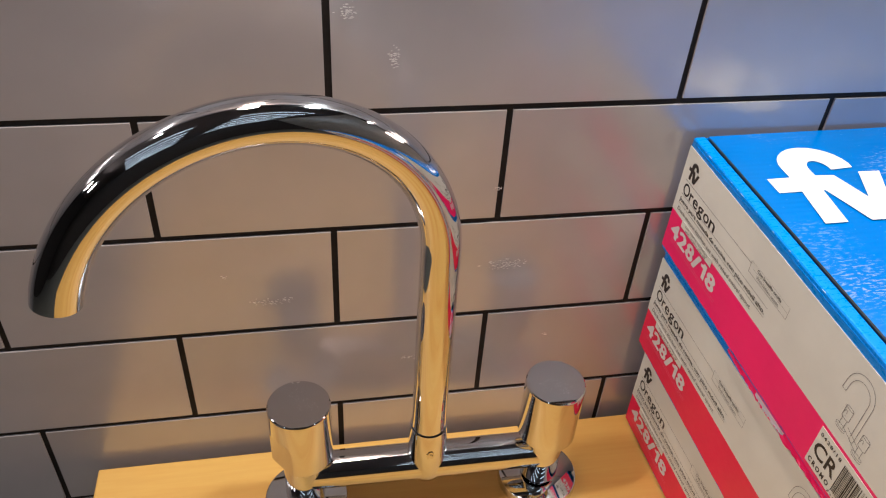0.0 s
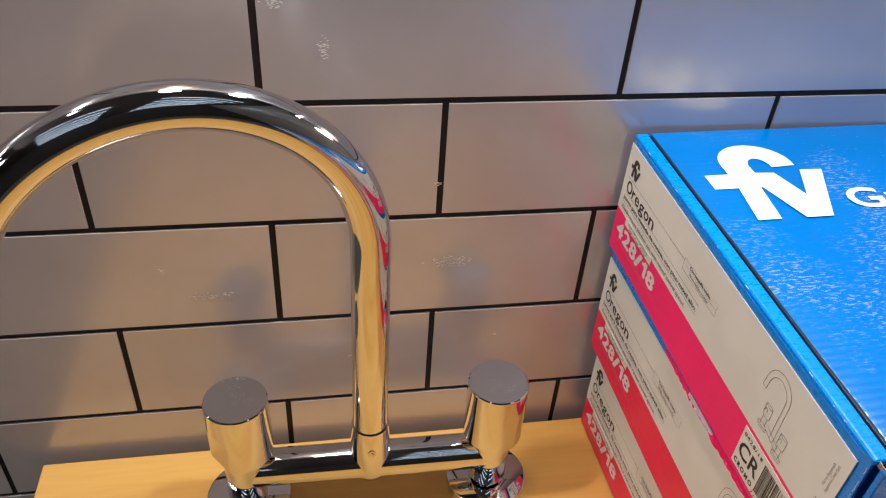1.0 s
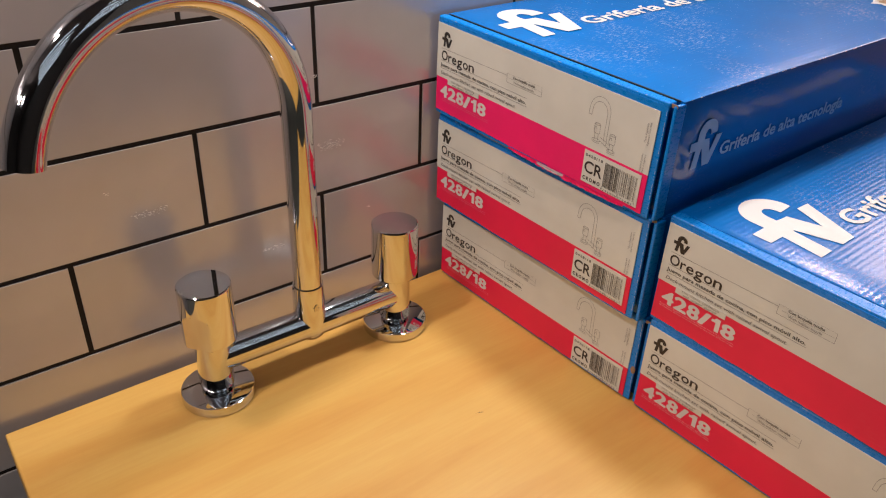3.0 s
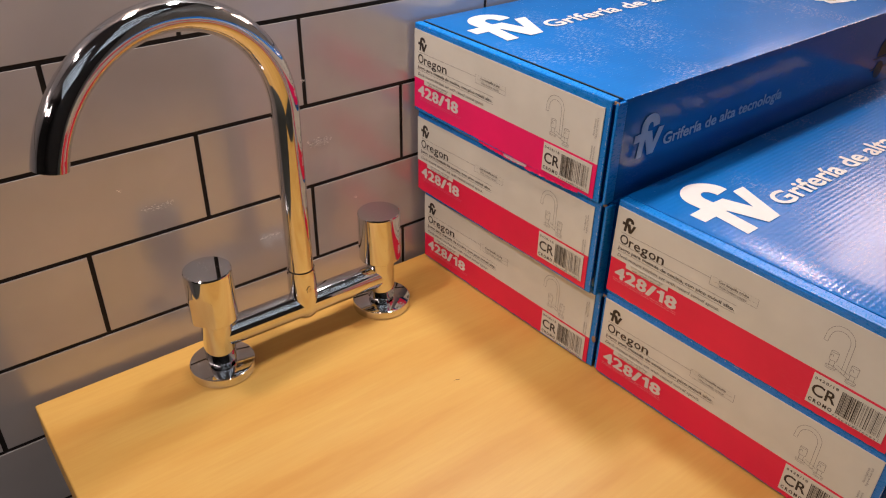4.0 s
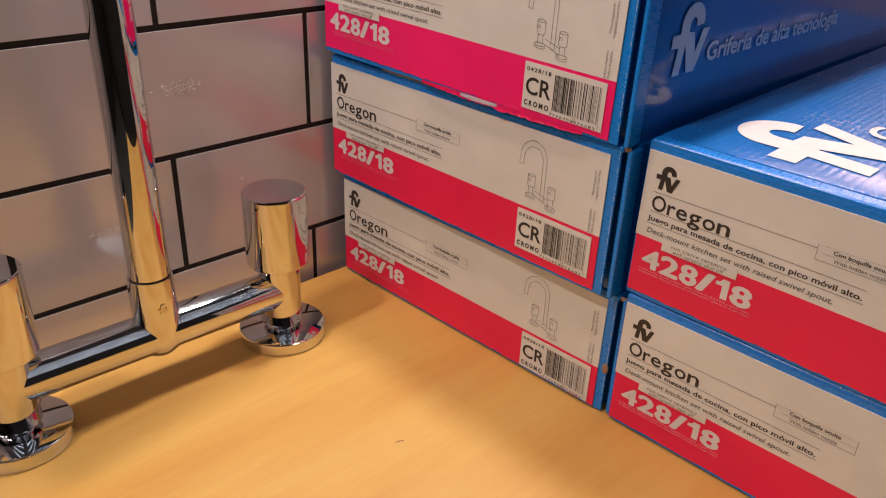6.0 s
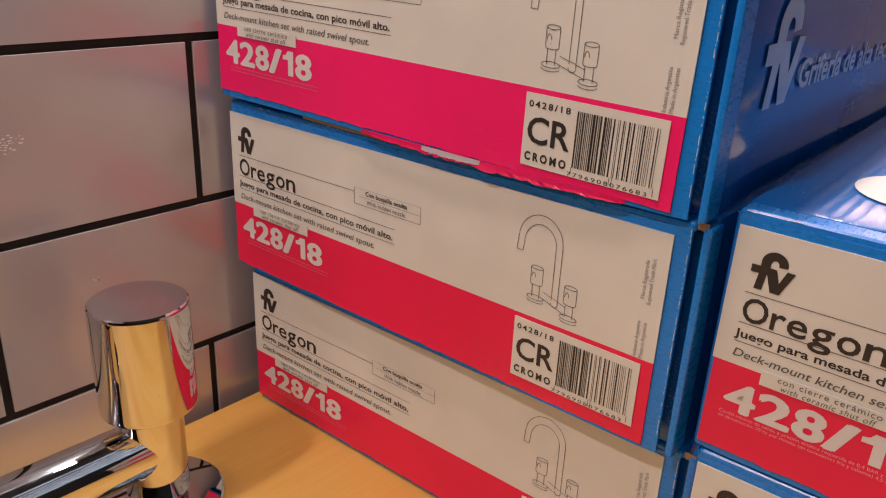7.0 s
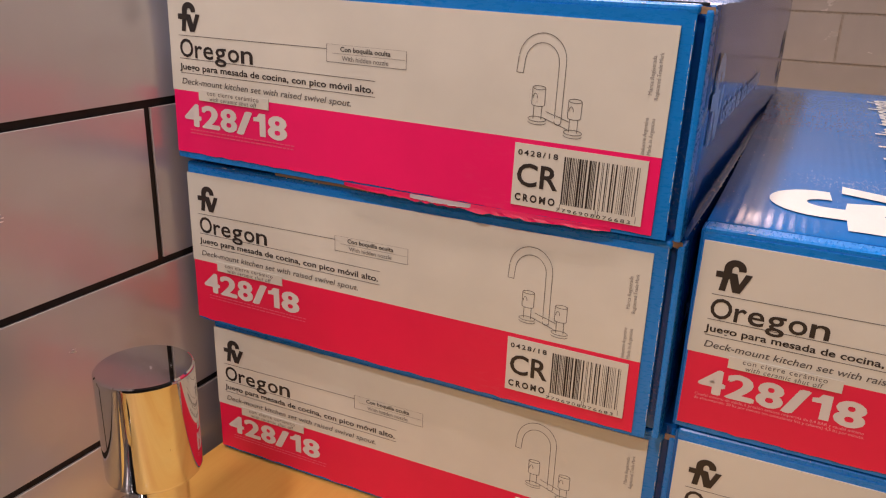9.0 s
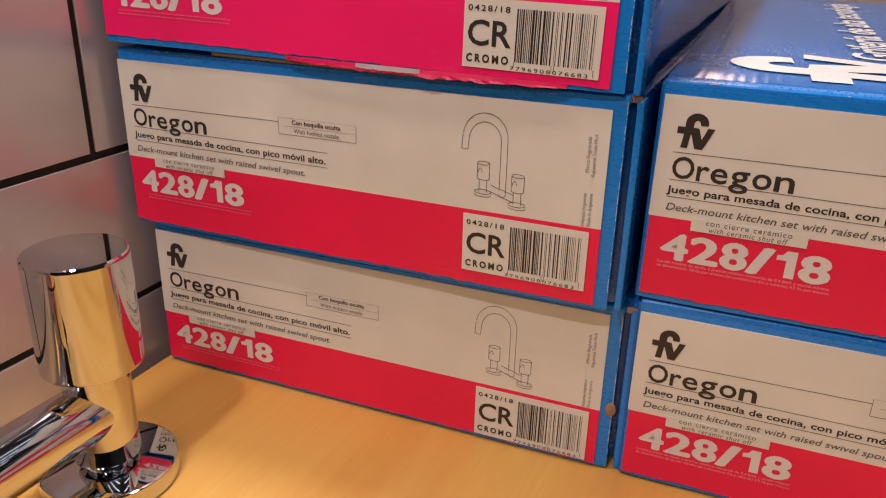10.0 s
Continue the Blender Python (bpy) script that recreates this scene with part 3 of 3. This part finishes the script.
    if pale_note:
        words_on("small_print", F, "Caudal mínimo de salida, a presión estática requerida de 0.4 BAR y caudal mínimo", 0.0084, 0.0160, o, PALE_INK, 0.0020, width=0.0735)
        words_on("small_print", F, "de alimentación: 20 lts por minuto (en conexiones fría y caliente) 4,5 lts por minuto.", 0.0084, 0.0140, o, PALE_INK, 0.0020, width=0.0740)
    else:
        def bars():
            bm = bmesh.new()
            rnd = random.Random(4)
            for y in (0.0158, 0.0139):
                x = 0.0130
                while x < 0.0845:
                    wd = rnd.uniform(0.0010, 0.0042)
                    rect(bm, x, y, min(x + wd, 0.086), y + 0.0006)
                    x += wd + 0.0006
            return bm
        on_front(part("small_print", once("small_bars", bars, FAINT_INK), FAINT_INK, F), 0, 0, o)
    on_front(part("tap_drawing", once("drawing", tap_drawing, INK_THIN), INK_THIN, F, "thin line drawing of the tap"), 0.0004, 0.0032, o)
    lab = on_front(part("code_label", once("code_sheet", lambda: sheet(0.2120, 0.0026, 0.2745, 0.0326, 0.0004, 2, 1), WHITE), WHITE, F, "white label with bar code"), 0.0006, 0.0034, 0.0009)
    for words, u, v, size, wid, bold, sp in (("0428/18", 0.2138, 0.0272, 0.0036, 0.0195, 0.00006, 1.3), ("CR", 0.2136, 0.0126, 0.0155, 0.0205, 0.00025, 1.0), ("CROMO", 0.2138, 0.0052, 0.0048, 0.0200, 0.00018, 1.5), ("7796908076683", 0.2345, 0.0030, 0.0024, 0.0350, 0.0, 1.3)):
        me = lettering(words, size, bold=bold, spacing=sp, width=wid)
        me.materials.clear()
        me.materials.append(INK)
        part("code_print", me, INK, lab, "black print").matrix_basis = pose(u, v, 0.0006)
    part("bar_code", once("barcode", barcode, INK), INK, lab, "black bars").matrix_basis = pose(0, 0, 0.0006)
    for ob in root.children_recursive:
        if ob.name.split(".")[0] in ("bar_code", "ruled_line", "code_print", "model_number"):
            ob["kind"] = "stuff"
    for words, u, v, run in (("Marca Registrada", 0.2722, 0.0642, 0.0165), ("Registered Trade Mark", 0.2750, 0.0624, 0.0198), ("Industria Argentina", 0.2722, 0.0385, 0.0160), ("Made in Argentina", 0.2750, 0.0385, 0.0160)):
        t = words_on("side_note", F, words, 0, 0, 0, INK_PALE, 0.0025, width=run)
        t.matrix_basis = print_turn() @ Matrix.Translation((-o, -u, v)) @ FRONT @ pose(0, 0, 0, 0, 0, 90)
    # print on the lid and the long side
    TOPM = Matrix.Translation((0, 0, H + 0.0005))
    tl = part("lid_sign", logo_mesh("logo_lid", 0.0875, WHITE_INK), WHITE_INK, root, "white printed sign")
    tl.matrix_basis = TOPM @ pose(0.0258, -0.1118, 0)
    me = lettering("Grifería de alta tecnología", 0.0312, bold=0.0007, width=0.3950)
    me.materials.clear()
    me.materials.append(WHITE_INK)
    part("lid_slogan", me, WHITE_INK, root, "white printed slogan").matrix_basis = TOPM @ pose(0.1100, -0.1050, 0)
    sd = part("side_sign", logo_mesh("logo_side", 0.042, SILVER_INK), SILVER_INK, root, "pale printed sign")
    sd.matrix_basis = pose(0.0318, -W + 0.0001, 0.0380, 90, 0, 0)
    me = lettering("Grifería de alta tecnología", 0.0165, bold=0.0004, width=0.2060)
    me.materials.clear()
    me.materials.append(SILVER_INK)
    part("side_slogan", me, SILVER_INK, root, "pale printed slogan").matrix_basis = pose(0.0758, -W + 0.0001, 0.0422, 90, 0, 0)

    def badge():
        bm = bmesh.new()
        fill(bm, [(0.014 * math.cos(a), 0.004 + 0.022 * math.sin(a)) for a in (math.pi * k / 16 for k in range(17))], 0)
        rect(bm, -0.022, 0.0010, 0.022, 0.0025)
        rect(bm, -0.022, -0.0130, 0.022, -0.0115)
        fill(bm, [(0.011 * math.cos(a), -0.014 + 0.011 * math.sin(a)) for a in (2 * math.pi * k / 20 for k in range(20))], 0)
        return bm
    part("side_badge", once("badge", badge, DARK_INK), DARK_INK, root, "dark round printed badge").matrix_basis = pose(0.512, -W + 0.0001, 0.041, 90, 0, 0)
    part("worn_edge", flecks((-0.0002, -W + 0.0072, 0.01), (-0.0002, -W + 0.0072, H - 0.004), 60, seed, 0.00045), FRAY, root, "frayed paper on the edge")["kind"] = "stuff"
    if foot:
        part("torn_print", torn_strip(0.118, 0.262, 0.0016, 31), band, root, "peeled magenta paper")
        part("torn_paper", torn_strip(0.158, 0.192, 0.0005, 32), FRAY, root, "torn white paper").location.x = -0.0006
        part("bare_card", block((0.0022, -0.205, -0.0012), (0.0060, -0.070, 0.0006), 0.0004), CARD, root, "bare brown card")
    if seed == 3:
        part("lid_gap", block((0.0100, -W + 0.004, H - 0.0010), (0.0116, -0.0065, H + 0.0005), 0.0002), SEAM, root, "dark gap behind the lid edge")
        bm = bmesh.new()
        rnd = random.Random(12)
        fill(bm, [(0.030 * rnd.uniform(0.75, 1.2) * math.cos(a), 0.019 * rnd.uniform(0.7, 1.2) * math.sin(a)) for a in (2 * math.pi * k / 22 for k in range(22))], 0.0)
        part("torn_sticker", bm, FRAY, root, "torn cream sticker").matrix_basis = pose(0.492, -0.226, H + 0.0006, 0, 0, -20)
        bm = bmesh.new()
        fill(bm, [(0.016 * rnd.uniform(0.6, 1.2) * math.cos(a), 0.010 * rnd.uniform(0.6, 1.2) * math.sin(a)) for a in (2 * math.pi * k / 18 for k in range(18))], 0.0)
        part("sticker_remnant", bm, CARD, root, "brown sticker remnant").matrix_basis = pose(0.486, -0.222, H + 0.0008, 0, 0, -20)
        on_front(part("scuff", speckle(0.006, 70, 8), SMUDGE, root, "grey scuff mark"), 0.222, 0.0592, 0.0010)["kind"] = "stuff"
    if seed == 1:
        bm = lathe([(0.0, 0.0008), (0.0016, 0.0006), (0.0026, 0.0)], 12)
        for v in bm.verts:
            v.co.y *= 1.7
            v.co.x += 0.0005 * noise.noise(v.co * 900)
        on_front(part("torn_hole", bm, CARD, root, "torn brown spot"), 0.2855, 0.0400, 0.0002)
    part("worn_edge", flecks((0.02, -W + 0.001, H - 0.0005), (L, -W + 0.001, H - 0.0005), 40, seed + 9, 0.0006), FRAY, root, "frayed paper on the edge")["kind"] = "stuff"
    part("worn_edge", flecks((0.0005, -0.003, H - 0.0008), (0.0005, -W + 0.003, H - 0.0008), 14, seed + 5, 0.0005), FRAY, root, "frayed paper on the edge")["kind"] = "stuff"
    return root


tap()
bm = bmesh.new()
fill(bm, [(0.0, 0.0), (0.0035, -0.0006), (0.0070, -0.0022), (0.0072, -0.0017), (0.0036, 0.0001)], 0.0)
part("scratch", bm, GROUT, counter, "small dark scratch").matrix_basis = pose(0.358, -0.229, 0.0002)
BOXES = [  # place of the near upright edge of the front, lean and turn in degrees, height, seed, band, label, fine print, lift of the print
    ((0.2699, -0.0130, 0.8934), 0.0, 2.19, 0.0962, 1, RED, "blue and white cardboard box with crimson band under two others", False, (-0.0022, -0.0025)),
    ((0.2806, -0.3051, 0.8934), 0.0, 2.48, 0.1021, 4, RED, "blue and white cardboard box with crimson band under another", True, (0.0026, 0.0012)),
    ((0.2647, -0.0059, 0.9898), 0.0, 1.07, 0.1038, 2, RED, "blue and white cardboard box with crimson band between two others", False, (0.0036, 0.0036)),
    ((0.2609, -0.0040, 1.0958), 0.5, 1.22, 0.1025, 3, PINK, "blue and white cardboard box with magenta band topping the stack", False, (0.0027, 0.0002)),
    ((0.2807, -0.3027, 0.9958), 0.2, 2.15, 0.1045, 5, RED, "blue and white cardboard box with shiny rippled lid", True, (0.0049, 0.0023)),
]
for place, lean, turn, H, seed, band, words, fine_print, lift in BOXES:
    product_box(pose(*place, lean, 0, turn), seed, band, words, fine_print, lift, 0.001 if seed == 3 else 0.0)


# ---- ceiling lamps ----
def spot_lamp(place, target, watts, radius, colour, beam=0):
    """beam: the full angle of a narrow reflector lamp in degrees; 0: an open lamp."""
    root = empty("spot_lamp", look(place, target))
    tagged(root, "unseen small round spot lamp in a black housing on an arm", "spot lamp", "ceiling spot lamps")
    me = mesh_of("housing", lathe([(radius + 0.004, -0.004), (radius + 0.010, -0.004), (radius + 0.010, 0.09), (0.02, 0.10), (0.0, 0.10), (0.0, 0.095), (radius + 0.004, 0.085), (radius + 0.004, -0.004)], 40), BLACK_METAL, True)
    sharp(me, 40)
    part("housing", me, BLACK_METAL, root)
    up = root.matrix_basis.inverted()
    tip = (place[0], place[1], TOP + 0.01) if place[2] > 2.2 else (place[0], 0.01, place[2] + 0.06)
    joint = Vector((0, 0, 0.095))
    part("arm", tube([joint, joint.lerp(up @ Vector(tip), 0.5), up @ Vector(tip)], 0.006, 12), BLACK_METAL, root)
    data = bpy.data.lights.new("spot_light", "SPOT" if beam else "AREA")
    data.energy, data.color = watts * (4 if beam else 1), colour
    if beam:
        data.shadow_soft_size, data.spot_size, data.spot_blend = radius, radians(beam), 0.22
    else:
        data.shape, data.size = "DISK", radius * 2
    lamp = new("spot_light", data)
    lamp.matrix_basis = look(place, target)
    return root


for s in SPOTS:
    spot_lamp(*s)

GLOW, nt, b = material("cool_white_tube", (0.9, 0.95, 1.0), 0.4)
b.inputs["Emission Color"].default_value = (0.80, 0.93, 1.0, 1)
b.inputs["Emission Strength"].default_value = 3.4


def tube_lamp(y, x0, x1):
    root = empty("tube_lamp", pose((x0 + x1) / 2, y, TOP - 0.002))
    tagged(root, "slim cool white ceiling tube lamp", "tube lamp", "ceiling tube lamps")
    hl = abs(x1 - x0) / 2
    part("housing", block((-hl, -0.025, -0.03), (hl, 0.025, 0.0), 0.003), BLACK_METAL, root)
    part("tube", tube([(-hl + 0.02, 0, -0.045), (0, 0, -0.045), (hl - 0.02, 0, -0.045)], 0.011, 16), GLOW, root, "glowing tube", True)
    return root


for k in range(6):
    tube_lamp(-0.90 - 0.36 * k, 0.25, 1.35)
    tube_lamp(-0.90 - 0.36 * k, -1.35, -0.25)


def flake_patch(wide, high, count, seed):
    """Small pale flakes scattered in a patch, lying along short rows."""
    rnd = random.Random(seed)
    bm = bmesh.new()
    for _ in range(count):
        x, y, r = rnd.gauss(0, wide / 3), rnd.gauss(0, high / 3), rnd.uniform(0.0002, 0.0007)
        fill(bm, [(x + 1.9 * r * rnd.uniform(0.5, 1.3) * math.cos(t), y + 0.7 * r * rnd.uniform(0.5, 1.3) * math.sin(t)) for t in (0, 1.05, 2.1, 3.14, 4.2, 5.2)], 0.0)
    return bm


# patches of pale flakes on the back wall tiles
for x, z, wide, high, count in ((0.013, 1.2922, 0.010, 0.008, 60), (0.0421, 1.2623, 0.005, 0.010, 45), (0.1342, 1.0851, 0.022, 0.008, 110), (-0.050, 1.0638, 0.024, 0.005, 60), (0.066, 0.989, 0.020, 0.004, 50), (0.178, 1.003, 0.003, 0.003, 8), (0.120, 1.158, 0.006, 0.002, 8), (-0.083, 1.091, 0.004, 0.003, 8)):
    mark = part("pale_flakes", flake_patch(wide, high, count, int(x * 9000)), PALE_FLAKE, wall_back, "patch of small pale flakes")
    tagged(mark, "patch of small pale flakes", kind="stuff")
    mark.matrix_basis = pose(x, -0.0006, z, 90, 0, 0)

# ---- tiles ----
def tile_mesh(w, h):
    c = 0.00012
    bm = bmesh.new()
    d = 0.004
    rings = [[(-w / 2, -h / 2, d), (w / 2, -h / 2, d), (w / 2, h / 2, d), (-w / 2, h / 2, d)],
             [(-w / 2, -h / 2, c * 0.8), (w / 2, -h / 2, c * 0.8), (w / 2, h / 2, c * 0.8), (-w / 2, h / 2, c * 0.8)],
             [(-w / 2 + c, -h / 2 + c, 0), (w / 2 - c, -h / 2 + c, 0), (w / 2 - c, h / 2 - c, 0), (-w / 2 + c, h / 2 - c, 0)]]
    vs = [[bm.verts.new((x, y, z)) for x, z, y in r] for r in rings]
    for a, b2 in zip(vs, vs[1:]):
        for k in range(4):
            bm.faces.new((a[k], a[(k + 1) % 4], b2[(k + 1) % 4], b2[k]))
    bm.faces.new(vs[-1])
    bmesh.ops.recalc_face_normals(bm, faces=bm.faces[:])
    return bm


def lay_tiles(parent, mat, lo, hi, line_z, joint0, place, near):
    """Running-bond tiles over one wall from lo to hi; those in the stretch near are pieces of their own, the rest one mesh."""
    meshes, rest = {}, bmesh.new()
    row0 = math.floor((0.0 - line_z) / PITCH_Z)
    for r in range(row0, row0 + 40):
        z0, z1 = max(0.0, line_z + r * PITCH_Z + JOINT / 2), min(TOP, line_z + (r + 1) * PITCH_Z - JOINT / 2)
        if z1 - z0 < 0.01:
            continue
        shift = joint0 + (PITCH_X / 2 if r % 2 == 0 else 0.0)
        k0 = math.floor((lo - shift) / PITCH_X)
        for k in range(k0, k0 + 40):
            a, b2 = max(lo, shift + k * PITCH_X + JOINT / 2), min(hi, shift + (k + 1) * PITCH_X - JOINT / 2)
            if b2 - a < 0.008:
                continue
            key = (round(b2 - a, 4), round(z1 - z0, 4))
            spot = place((a + b2) / 2, (z0 + z1) / 2)
            if near[0] < (a + b2) / 2 < near[1] and near[2] < (z0 + z1) / 2 < near[3]:
                if key not in meshes:
                    meshes[key] = mesh_of("tile", tile_mesh(*key), mat)
                ob = new("tile", meshes[key])
                ob.parent = parent
                ob.matrix_basis = spot
            else:
                t = tile_mesh(*key)
                t.transform(spot)
                tmp = bpy.data.meshes.new("tile_tmp")
                t.to_mesh(tmp)
                t.free()
                rest.from_mesh(tmp)
                bpy.data.meshes.remove(tmp)
    tagged(part("tiles", rest, mat, parent), kind="stuff")


lay_tiles(wall_back, TILE, X_LEFT, X_RIGHT, LINE_Z, 0.0, lambda x, z: pose(x, 0, z), (-0.95, 1.68, 0.45, 1.75))
lay_tiles(wall_right, TILE_PALE, Y_FRONT, -0.032, 1.150, -0.316, lambda y, z: pose(X_RIGHT, y, z, 0, 0, -90), (-0.8, 0.0, 0.85, 1.45))
